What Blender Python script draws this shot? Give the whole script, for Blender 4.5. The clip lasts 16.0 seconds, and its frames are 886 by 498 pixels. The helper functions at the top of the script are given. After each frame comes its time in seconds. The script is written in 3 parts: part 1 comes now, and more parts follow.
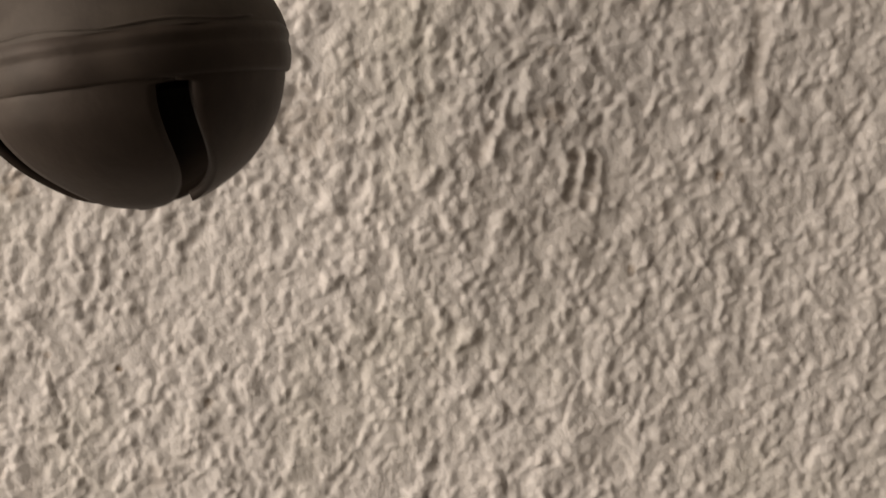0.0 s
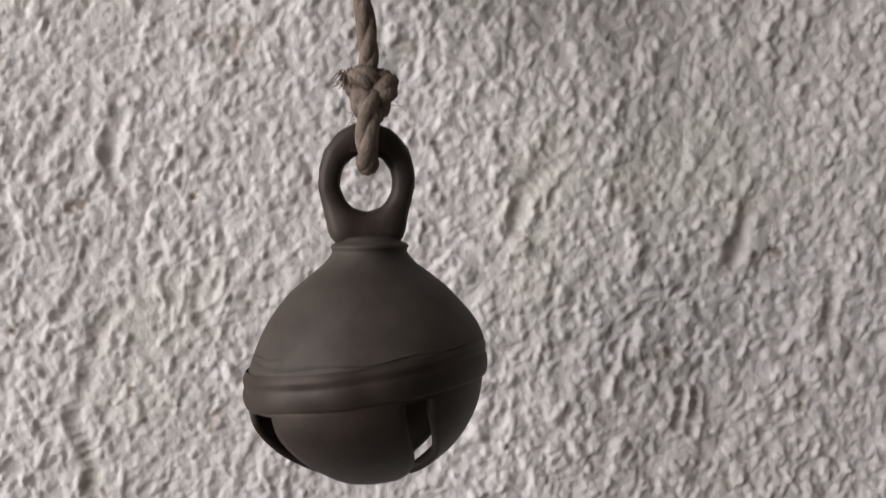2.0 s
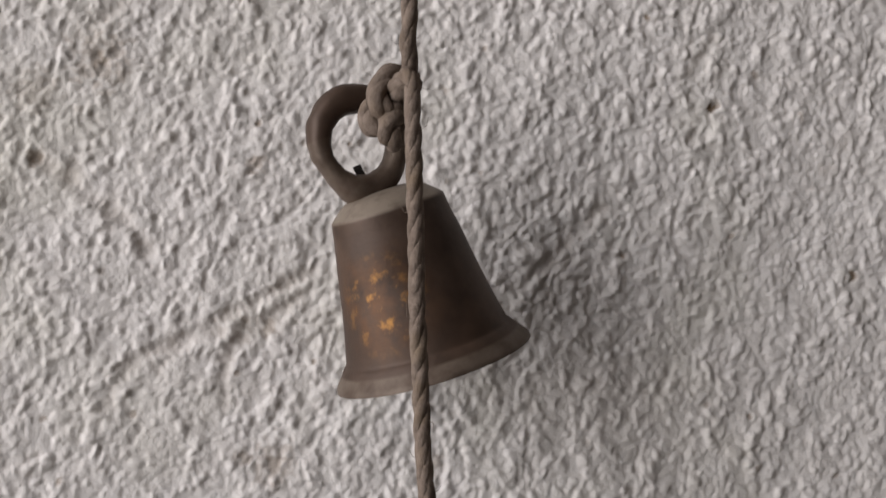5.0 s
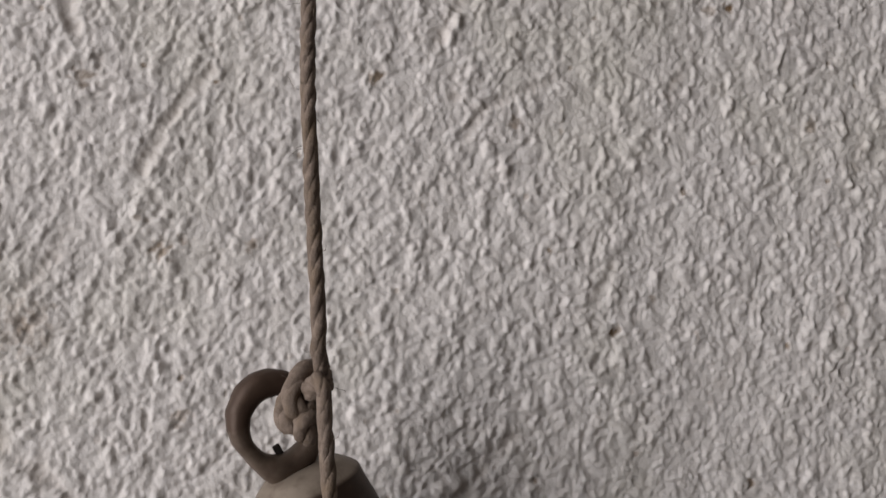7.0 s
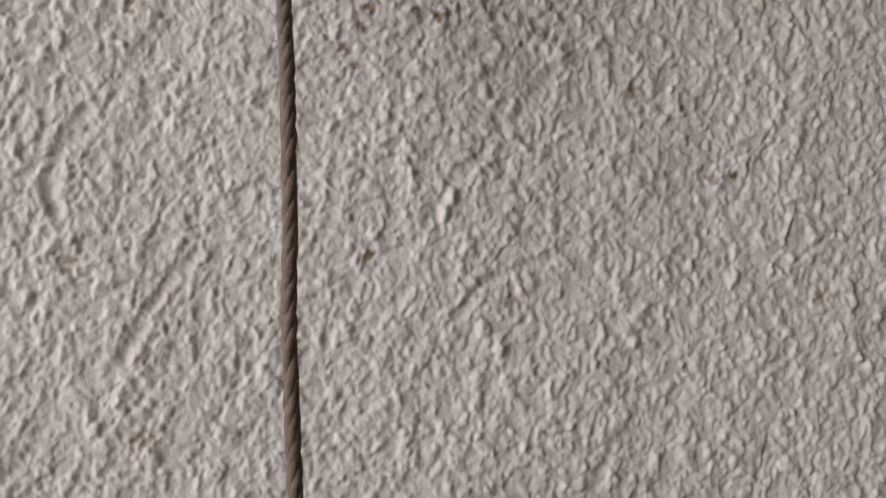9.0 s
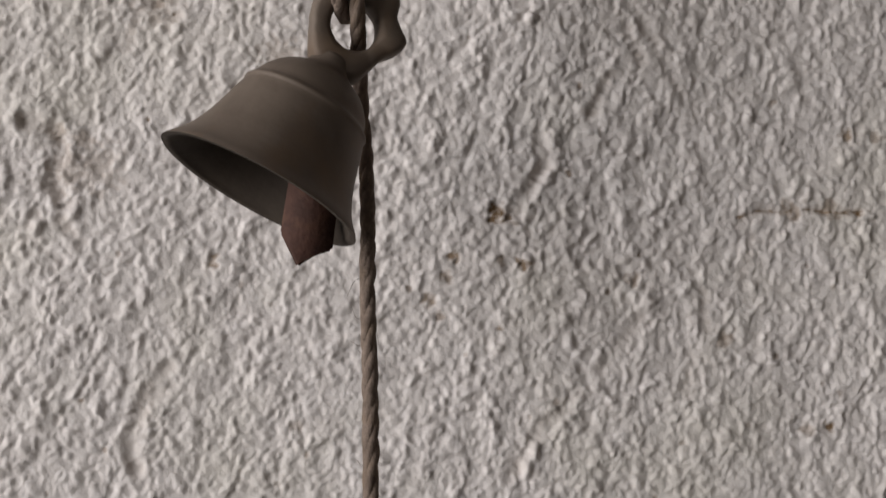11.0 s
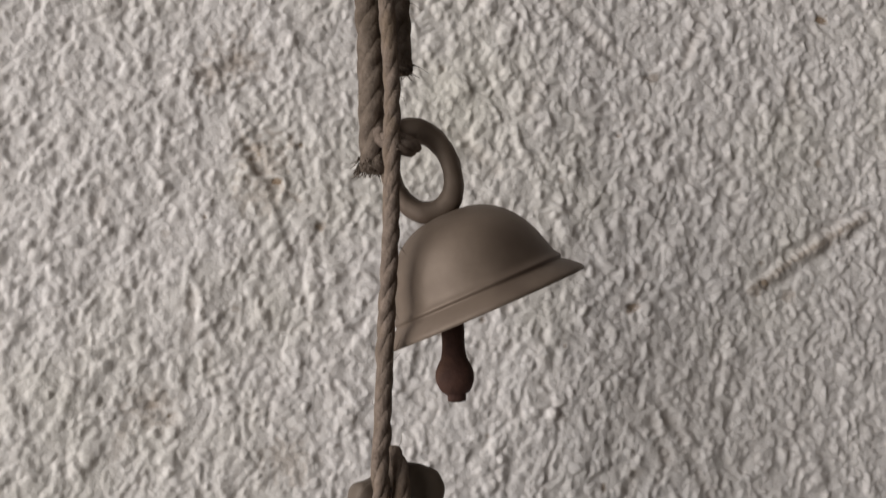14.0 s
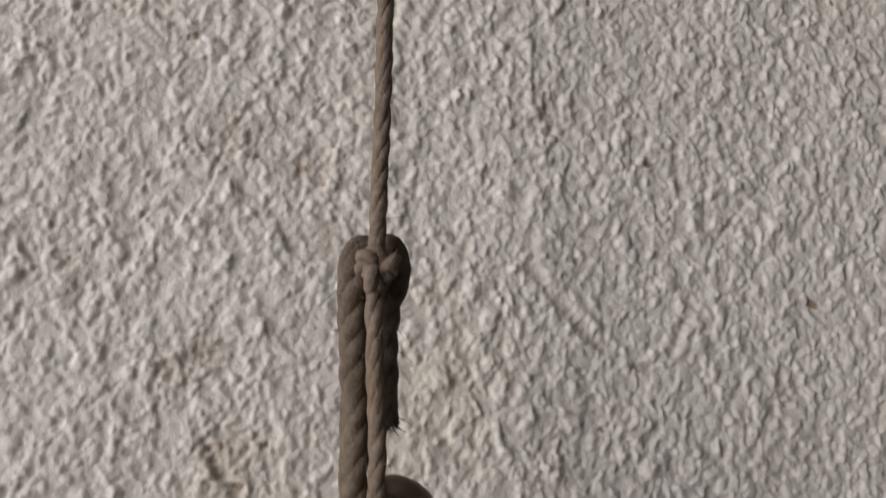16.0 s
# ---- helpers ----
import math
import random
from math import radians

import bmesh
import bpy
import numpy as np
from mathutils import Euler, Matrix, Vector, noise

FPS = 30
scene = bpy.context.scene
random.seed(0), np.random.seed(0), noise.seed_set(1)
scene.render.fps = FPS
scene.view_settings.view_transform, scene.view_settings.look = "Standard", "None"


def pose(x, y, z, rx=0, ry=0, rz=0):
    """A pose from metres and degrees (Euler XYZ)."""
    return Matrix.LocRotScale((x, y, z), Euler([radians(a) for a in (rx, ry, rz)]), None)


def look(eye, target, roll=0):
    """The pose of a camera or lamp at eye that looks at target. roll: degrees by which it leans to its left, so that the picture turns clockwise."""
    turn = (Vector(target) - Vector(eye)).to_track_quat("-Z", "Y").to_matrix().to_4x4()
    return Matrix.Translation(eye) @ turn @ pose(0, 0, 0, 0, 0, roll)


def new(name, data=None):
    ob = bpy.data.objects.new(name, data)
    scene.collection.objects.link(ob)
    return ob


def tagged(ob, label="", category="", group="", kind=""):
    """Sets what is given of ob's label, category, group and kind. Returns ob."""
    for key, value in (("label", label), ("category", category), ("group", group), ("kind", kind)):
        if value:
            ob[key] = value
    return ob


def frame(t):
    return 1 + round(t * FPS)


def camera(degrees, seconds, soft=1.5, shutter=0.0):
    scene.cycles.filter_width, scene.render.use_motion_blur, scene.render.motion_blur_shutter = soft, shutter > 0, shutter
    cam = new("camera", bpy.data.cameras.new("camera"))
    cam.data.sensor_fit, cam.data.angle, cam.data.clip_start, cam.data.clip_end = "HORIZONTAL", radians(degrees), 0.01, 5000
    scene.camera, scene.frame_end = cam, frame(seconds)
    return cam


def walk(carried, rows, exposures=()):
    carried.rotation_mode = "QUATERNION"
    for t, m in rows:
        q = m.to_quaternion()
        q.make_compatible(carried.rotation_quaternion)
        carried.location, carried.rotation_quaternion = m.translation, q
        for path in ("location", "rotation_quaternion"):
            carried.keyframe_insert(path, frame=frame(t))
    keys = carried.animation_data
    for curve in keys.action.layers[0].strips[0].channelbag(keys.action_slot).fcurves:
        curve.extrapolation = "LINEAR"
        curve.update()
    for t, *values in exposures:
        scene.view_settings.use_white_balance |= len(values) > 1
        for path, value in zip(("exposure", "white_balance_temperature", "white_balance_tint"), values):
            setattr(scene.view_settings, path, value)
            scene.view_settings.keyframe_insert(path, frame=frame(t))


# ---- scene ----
cam = camera(44.24, 16.0, soft=1.4, shutter=0.3)
PATH = [
    (0, (0.04512, -0.22912, 0.13883), (0.07892, 0.76297, 0.01793), -0.20),
    (0.5, (0.03487, -0.23153, 0.14799), (0.07182, 0.76422, 0.06359), -0.27),
    (1, (0.02458, -0.24543, 0.15889), (0.05384, 0.75227, 0.09774), -0.57),
    (1.5, (0.01880, -0.25829, 0.16518), (0.04451, 0.73983, 0.10964), -0.85),
    (2, (0.01497, -0.27134, 0.17635), (0.03884, 0.72777, 0.14152), -0.62),
    (2.5, (0.01613, -0.28221, 0.18905), (0.05828, 0.71662, 0.16563), -0.96),
    (3, (0.00926, -0.28627, 0.19803), (0.04384, 0.71299, 0.18125), -1.33),
    (3.5, (0.00076, -0.29117, 0.21076), (0.05104, 0.70756, 0.21597), -0.93),
    (4, (-0.00595, -0.29790, 0.23691), (0.06420, 0.69938, 0.25950), -0.34),
    (4.5, (-0.01243, -0.29668, 0.24872), (0.07721, 0.69856, 0.28712), -0.56),
    (5, (-0.01726, -0.29765, 0.25991), (0.09556, 0.69466, 0.31090), -0.88),
    (5.2, (-0.01720, -0.30155, 0.26681), (0.10238, 0.68980, 0.32101), -0.95),
    (7.3, (-0.00971, -0.31699, 0.33553), (0.15918, 0.66738, 0.38541), -3.43),
    (7.5, (-0.01034, -0.31657, 0.34128), (0.15196, 0.66851, 0.39847), -3.65),
    (8, (-0.00755, -0.30910, 0.35319), (0.14534, 0.67734, 0.41285), -3.16),
    (8.2, (-0.00682, -0.30925, 0.35649), (0.14958, 0.67684, 0.41284), -2.92),
    (10.3, (0.01318, -0.31279, 0.42353), (0.11151, 0.68102, 0.47515), -2.83),
    (10.5, (0.00819, -0.30892, 0.42843), (0.09182, 0.68574, 0.48903), -2.52),
    (11, (0.00114, -0.30864, 0.44453), (0.08785, 0.68461, 0.52165), -2.05),
    (11.5, (-0.01137, -0.30795, 0.45940), (0.12799, 0.67866, 0.54404), -1.47),
    (12, (-0.02641, -0.30599, 0.47311), (0.16599, 0.67187, 0.55538), -1.30),
    (12.5, (-0.03939, -0.29950, 0.48430), (0.16214, 0.67717, 0.55851), -1.32),
    (13, (-0.04188, -0.29288, 0.50146), (0.17852, 0.67885, 0.58619), -1.83),
    (13.5, (-0.03896, -0.29016, 0.52225), (0.17699, 0.67984, 0.63390), -1.73),
    (14, (-0.02566, -0.29261, 0.54014), (0.14918, 0.68251, 0.67641), -1.54),
    (14.5, (-0.01853, -0.29235, 0.55344), (0.12747, 0.68606, 0.69972), -1.90),
    (15, (-0.01834, -0.29557, 0.56964), (0.13914, 0.67896, 0.72930), -1.07),
    (15.5, (-0.02306, -0.29264, 0.58571), (0.17063, 0.67409, 0.75274), -0.33),
    (16, (-0.03398, -0.28155, 0.60642), (0.19626, 0.67316, 0.79491), 0.12),
]
walk(cam, [(t, look(eye, target, roll)) for t, eye, target, roll in PATH],
     exposures=((0.0, 0.06, 7900, 13), (0.15, 0.18, 7100, 14), (0.35, 0.34, 6500, 14.5), (1.0, 0.28, 6450, 13), (1.5, 0.24, 6450, 12), (2.5, 0.2, 6450, 12),
                (5.0, 0.07, 6450, 11.5), (8.0, -0.1, 6500, 12), (12.0, -0.06, 6600, 11.5), (12.8, -0.15, 6600, 11), (14.0, -0.02, 6600, 10), (14.5, 0.04, 6600, 10), (16.0, -0.16, 6700, 10)))

# ---- light: daylight from a window at the side ----
world = bpy.data.worlds.new("daylight")
scene.world = world
world.use_nodes = True
wn = world.node_tree
sky = wn.nodes.new("ShaderNodeTexSky")
sky.sky_type = "NISHITA"
sky.sun_disc = False
sky.sun_elevation, sky.sun_rotation = radians(40), radians(200)
wn.nodes["Background"].inputs["Strength"].default_value = 0.08
wn.links.new(sky.outputs[0], wn.nodes["Background"].inputs[0])

WIN_Y0, WIN_Y1, WIN_Z0, WIN_Z1 = -2.3, -0.08, -0.4, 2.1
ROOM_W, ROOM_E, ROOM_S, FLOOR, CEIL = -1.9, 3.4, -4.4, -1.0, 2.7
lamp_data = bpy.data.lights.new("window_daylight", "AREA")
lamp_data.shape, lamp_data.size, lamp_data.size_y = "RECTANGLE", WIN_Y1 - WIN_Y0, WIN_Z1 - WIN_Z0
lamp_data.energy, lamp_data.color = 81, (1.0, 0.985, 0.975)
lamp = new("window_daylight", lamp_data)
lamp.matrix_world = look((ROOM_W - 0.05, (WIN_Y0 + WIN_Y1) / 2, (WIN_Z0 + WIN_Z1) / 2), (0, (WIN_Y0 + WIN_Y1) / 2, (WIN_Z0 + WIN_Z1) / 2))


# ---- materials ----
def material(name, color, rough=0.7, metal=0.0, second=None, scale=60.0, bump=0.0, bump_scale=400.0, stain=None, stain_scale=25.0, spec=0.3):
    """Two colours mixed by a fine noise, stains by a coarse one, relief by a third."""
    m = bpy.data.materials.new(name)
    m.use_nodes = True
    n, li = m.node_tree.nodes, m.node_tree.links
    b = n["Principled BSDF"]
    b.inputs["Roughness"].default_value, b.inputs["Metallic"].default_value = rough, metal
    b.inputs["Specular IOR Level"].default_value = spec
    co = n.new("ShaderNodeTexCoord")

    def noise_node(s, detail=5.0, rough_n=0.6):
        t = n.new("ShaderNodeTexNoise")
        t.inputs["Scale"].default_value, t.inputs["Detail"].default_value, t.inputs["Roughness"].default_value = s, detail, rough_n
        li.new(co.outputs["Object"], t.inputs["Vector"])
        return t

    def ramp(src, lo, hi):
        r = n.new("ShaderNodeMapRange")
        r.inputs["From Min"].default_value, r.inputs["From Max"].default_value = lo, hi
        li.new(src, r.inputs["Value"])
        return r.outputs["Result"]

    def mix(fac, a, c):
        x = n.new("ShaderNodeMix")
        x.data_type = "RGBA"
        li.new(fac, x.inputs["Factor"])
        for sock, v in ((x.inputs["A"], a), (x.inputs["B"], c)):
            if isinstance(v, tuple):
                sock.default_value = (*v, 1)
            else:
                li.new(v, sock)
        return x.outputs["Result"]

    fine = noise_node(scale)
    out = mix(ramp(fine.outputs["Fac"], 0.35, 0.65), color, second or tuple(0.7 * v for v in color))
    if stain:
        out = mix(ramp(noise_node(stain_scale, 3.0).outputs["Fac"], 0.5, 0.72), out, stain)
    li.new(out, b.inputs["Base Color"])
    if bump:
        bu = n.new("ShaderNodeBump")
        bu.inputs["Strength"].default_value, bu.inputs["Distance"].default_value = bump, 0.0006
        li.new(noise_node(bump_scale, 6.0).outputs["Fac"], bu.inputs["Height"])
        li.new(bu.outputs["Normal"], b.inputs["Normal"])
    return m, mix, ramp, noise_node, out


def simple(*a, **k):
    return material(*a, **k)[0]


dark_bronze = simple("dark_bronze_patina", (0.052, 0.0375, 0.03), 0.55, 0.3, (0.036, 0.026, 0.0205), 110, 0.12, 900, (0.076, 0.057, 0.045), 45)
# Paler, greyer bronze for the jingle bell's dome and creases.
pale_bronze = simple("pale_bronze_patina", (0.072, 0.057, 0.047), 0.66, 0.15, (0.05, 0.038, 0.031), 110, 0.12, 900, (0.092, 0.074, 0.06), 45)
tall_bronze, mix_, ramp_, noise_, base_out = material("brown_bronze_worn", (0.08, 0.051, 0.037), 0.52, 0.3, (0.05, 0.031, 0.022), 80, 0.15, 800, (0.102, 0.062, 0.042), 50)
dusty_brass = simple("dusty_brass", (0.185, 0.139, 0.107), 0.55, 0.3, (0.145, 0.108, 0.082), 70, 0.14, 700, (0.105, 0.075, 0.058), 40)
grey_brass = simple("grey_dusty_brass", (0.15, 0.117, 0.092), 0.62, 0.2, (0.112, 0.086, 0.067), 70, 0.14, 700, (0.15, 0.1, 0.064), 45)
# Bell insides: darker bronze, with the hollow's shade put into its colour.
inner_shaded = simple("shaded_inner_bronze", (0.05, 0.038, 0.028), 0.85, 0.1, (0.034, 0.025, 0.019), 90, 0.3, 500)
rust = simple("rusty_iron", (0.095, 0.046, 0.034), 0.8, 0.1, (0.06, 0.03, 0.023), 250, 0.5, 900, (0.13, 0.066, 0.043), 150)
jute = simple("weathered_jute", (0.24, 0.186, 0.152), 0.95, 0.0, (0.155, 0.118, 0.095), 420, 0.8, 1500, (0.19, 0.14, 0.10), 120, 0.1)
old_rope = simple("dark_old_rope", (0.19, 0.148, 0.118), 0.95, 0.0, (0.11, 0.084, 0.067), 350, 0.8, 1300, (0.1, 0.075, 0.055), 130, 0.1)
iron = simple("black_iron", (0.03, 0.026, 0.024), 0.7, 0.3, (0.05, 0.035, 0.028), 300, 0.3)
paint = simple("dull_wall_paint", (0.27, 0.25, 0.23), 0.85, 0.0, (0.23, 0.21, 0.19), 6, 0.4, 60)
concrete = simple("grey_floor_cement", (0.12, 0.11, 0.1), 0.8, 0.0, (0.09, 0.083, 0.077), 5, 0.4, 40)

# bright brass showing through on the worn front of the tall bell
_n, _l = tall_bronze.node_tree.nodes, tall_bronze.node_tree.links
_co = _n.new("ShaderNodeTexCoord")
_d = _n.new("ShaderNodeVectorMath")
_d.operation = "DISTANCE"
_d.inputs[1].default_value = (-0.0098, -0.0150, 0.019)
_l.new(_co.outputs["Object"], _d.inputs[0])
_near = ramp_(_d.outputs["Value"], 0.0125, 0.004)
_add = _n.new("ShaderNodeMath")
_add.operation = "MULTIPLY"
_l.new(_near, _add.inputs[0])
_l.new(ramp_(noise_(300, 4.0).outputs["Fac"], 0.52, 0.70), _add.inputs[1])

# Pale dust on cap and lip, with light from above in its colour.
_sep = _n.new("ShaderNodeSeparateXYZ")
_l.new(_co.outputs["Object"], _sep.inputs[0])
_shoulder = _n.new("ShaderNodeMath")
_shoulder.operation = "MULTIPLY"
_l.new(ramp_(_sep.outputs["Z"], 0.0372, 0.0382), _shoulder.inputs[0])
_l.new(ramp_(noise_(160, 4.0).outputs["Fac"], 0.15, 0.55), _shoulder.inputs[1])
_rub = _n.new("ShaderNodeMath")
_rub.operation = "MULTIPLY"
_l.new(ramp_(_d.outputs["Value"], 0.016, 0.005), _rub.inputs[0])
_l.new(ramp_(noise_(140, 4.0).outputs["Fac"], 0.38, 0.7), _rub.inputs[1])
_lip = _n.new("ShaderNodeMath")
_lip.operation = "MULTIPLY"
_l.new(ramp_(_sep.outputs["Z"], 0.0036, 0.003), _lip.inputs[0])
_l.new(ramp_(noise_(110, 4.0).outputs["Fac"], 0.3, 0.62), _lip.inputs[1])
_worn_lit = mix_(_rub.outputs[0], base_out, (0.125, 0.058, 0.026))
_worn_lit = mix_(_add.outputs[0], _worn_lit, (0.42, 0.2, 0.05))
_worn_lit = mix_(_lip.outputs[0], _worn_lit, (0.15, 0.114, 0.088))
_l.new(mix_(_shoulder.outputs[0], _worn_lit, (0.235, 0.19, 0.15)), _n["Principled BSDF"].inputs["Base Color"])
# turning marks of the lathe, round the body
_turn = _n.new("ShaderNodeTexNoise")
_turn.inputs["Scale"].default_value, _turn.inputs["Detail"].default_value = 1.0, 4.0
_squash = _n.new("ShaderNodeVectorMath")
_squash.operation = "MULTIPLY"
_squash.inputs[1].default_value = (25, 25, 900)
_l.new(_co.outputs["Object"], _squash.inputs[0])
_l.new(_squash.outputs[0], _turn.inputs["Vector"])
_bump = _n.new("ShaderNodeBump")
_bump.inputs["Strength"].default_value, _bump.inputs["Distance"].default_value = 0.16, 0.0004
_l.new(_turn.outputs["Fac"], _bump.inputs["Height"])
_l.new(_n["Bump"].outputs["Normal"], _bump.inputs["Normal"])
_l.new(_bump.outputs["Normal"], _n["Principled BSDF"].inputs["Normal"])

# stucco: white limewash with yellowish patches, brown stains where the coat is chipped
stucco, mix_, ramp_, noise_, base_out = material("rough_white_stucco", (0.755, 0.71, 0.684), 0.9, 0.0, (0.695, 0.648, 0.618), 120, 0.55, 800, (0.69, 0.65, 0.59), 14, 0.15)
_n, _l = stucco.node_tree.nodes, stucco.node_tree.links
_at = _n.new("ShaderNodeAttribute")
_at.attribute_name = "stain"
_mul = _n.new("ShaderNodeMath")
_mul.operation = "MULTIPLY"
_l.new(_at.outputs["Fac"], _mul.inputs[0])
_l.new(ramp_(noise_(420, 4.0).outputs["Fac"], 0.18, 0.52), _mul.inputs[1])
_l.new(mix_(_mul.outputs[0], base_out, (0.23, 0.15, 0.084)), _n["Principled BSDF"].inputs["Base Color"])


# ---- mesh tools ----
def finish(bm, name, mat, smooth=True):
    bmesh.ops.recalc_face_normals(bm, faces=bm.faces)
    me = bpy.data.meshes.new(name)
    bm.to_mesh(me)
    bm.free()
    me.materials.append(mat)
    if smooth:
        me.shade_smooth()
    return me


def part(name, bm, mat, parent, label="", m=None):
    ob = new(name, finish(bm, name, mat))
    ob.parent = parent
    if m is not None:
        ob.matrix_basis = m
    return tagged(ob, label)


def thing(name, m, label, category, group=""):
    e = new(name)
    e.empty_display_size = 0.01
    e.matrix_basis = m
    return tagged(e, label, category, group)


def mm(*pts):
    return [tuple(v / 1000 for v in p) for p in pts]


def smooth_profile(pts, k=4):
    """A finer profile through the given points."""
    p = [Vector(v) for v in pts]
    out = []
    for i in range(len(p) - 1):
        a, b, c, d = p[max(i - 1, 0)], p[i], p[i + 1], p[min(i + 2, len(p) - 1)]
        for j in range(k):
            t = j / k
            out.append(0.5 * ((2 * b) + (c - a) * t + (2 * a - 5 * b + 4 * c - d) * t * t + (3 * b - a - 3 * c + d) * t ** 3))
    return [tuple(v) for v in out + [p[-1]]]


def lathe(profile, seg=80, wobble=0.00025, lean=0.0, seed=0.0, skew=0.0):
    """A turned surface round z; wobble makes it hand-made, lean slants it near z = 0."""
    bm = bmesh.new()
    rings = []
    for r, z in profile:
        if r < 1e-5:
            rings.append([bm.verts.new((0, 0, z))])
            continue
        ring = []
        for i in range(seg):
            a = 2 * math.pi * i / seg
            q = Vector((r * math.cos(a), r * math.sin(a), z))
            k = 1 + wobble / max(r, 0.004) * noise.noise(q * 90 + Vector((seed, seed, 0)))
            x, y = q.x * k, q.y * k
            ring.append(bm.verts.new((x + skew * max(z, 0), y, z + lean * x * math.exp(-(z / 0.012) ** 2))))
        rings.append(ring)
    for a, b in zip(rings, rings[1:]):
        for i in range(seg):
            j = (i + 1) % seg
            if len(a) == 1 and len(b) == 1:
                continue
            if len(a) == 1:
                bm.faces.new((a[0], b[j], b[i]))
            elif len(b) == 1:
                bm.faces.new((a[i], a[j], b[0]))
            else:
                bm.faces.new((a[i], a[j], b[j], b[i]))
    return bm


def loop_bar(hole_x, hole_z, hd, reach, seg=64, sides=14, power=2.6):
    """A cast hanging loop: an oval hole and an outer outline that reaches out by the given millimetres at even angles, from +x round by +z."""
    bm = bmesh.new()
    rings = []
    for i in range(seg):
        a = 2 * math.pi * i / seg
        c, s = math.cos(a), math.sin(a)
        k = i / seg * len(reach)
        j, f = int(k), k - int(k)
        p, q, r, t = (reach[(j + o) % len(reach)] for o in (-1, 0, 1, 2))
        ro = 0.0005 * (2 * q + (r - p) * f + (2 * p - 5 * q + 4 * r - t) * f * f + (3 * q - p - 3 * r + t) * f ** 3)
        ri = hole_x * hole_z / math.hypot(hole_z * c, hole_x * s)
        mid, hw = (ro + ri) / 2, (ro - ri) / 2
        loop = []
        for q in range(sides):
            b = 2 * math.pi * q / sides
            u = math.copysign(abs(math.cos(b)) ** (2 / power), math.cos(b)) * hw
            v = math.copysign(abs(math.sin(b)) ** (2 / power), math.sin(b)) * hd * (1 + 0.5 * max(0, hw - 0.0024) / 0.003)
            w = 1 + 0.03 * noise.noise(Vector((40 * c, 40 * s, q)) * 0.1)
            loop.append(bm.verts.new(((mid + u) * c * w, v * w, (mid + u) * s * w)))
        rings.append(loop)
    for i in range(seg):
        a, b = rings[i], rings[(i + 1) % seg]
        for q in range(sides):
            bm.faces.new((a[q], a[(q + 1) % sides], b[(q + 1) % sides], b[q]))
    return bm


def spline(pts, step):
    """Points at even steps on a smooth line through pts."""
    p = [np.array(v, float) for v in pts]
    fine = []
    for i in range(len(p) - 1):
        a, b, c, d = p[max(i - 1, 0)], p[i], p[i + 1], p[min(i + 2, len(p) - 1)]
        k = max(4, int(np.linalg.norm(c - b) / step * 2))
        for t in np.arange(k) / k:
            fine.append(0.5 * (2 * b + (c - a) * t + (2 * a - 5 * b + 4 * c - d) * t * t + (3 * b - a - 3 * c + d) * t ** 3))
    fine = np.array(fine + [p[-1]])
    s = np.r_[0, np.cumsum(np.linalg.norm(np.diff(fine, axis=0), axis=1))]
    u = np.linspace(0, s[-1], max(3, int(s[-1] / step)))
    return np.stack([np.interp(u, s, fine[:, k]) for k in range(3)], 1), u


def tube(bm, line, radius, sides):
    """A tube along the points of line; radius is a number or one a point."""
    n = len(line)
    tan = np.gradient(line, axis=0)
    tan /= np.linalg.norm(tan, axis=1)[:, None] + 1e-12
    side = np.cross(tan[0], (0.3, 1, 0.2))
    side /= np.linalg.norm(side)
    rad = np.broadcast_to(radius, (n,))
    rings = []
    for i in range(n):
        side = side - tan[i] * (side @ tan[i])
        side /= np.linalg.norm(side)
        up = np.cross(tan[i], side)
        rings.append([bm.verts.new(line[i] + rad[i] * (math.cos(2 * math.pi * j / sides) * side + math.sin(2 * math.pi * j / sides) * up)) for j in range(sides)])
    for a, b in zip(rings, rings[1:]):
        for j in range(sides):
            bm.faces.new((a[j], a[(j + 1) % sides], b[(j + 1) % sides], b[j]))
    bm.faces.new(rings[0][::-1])
    bm.faces.new(rings[-1])


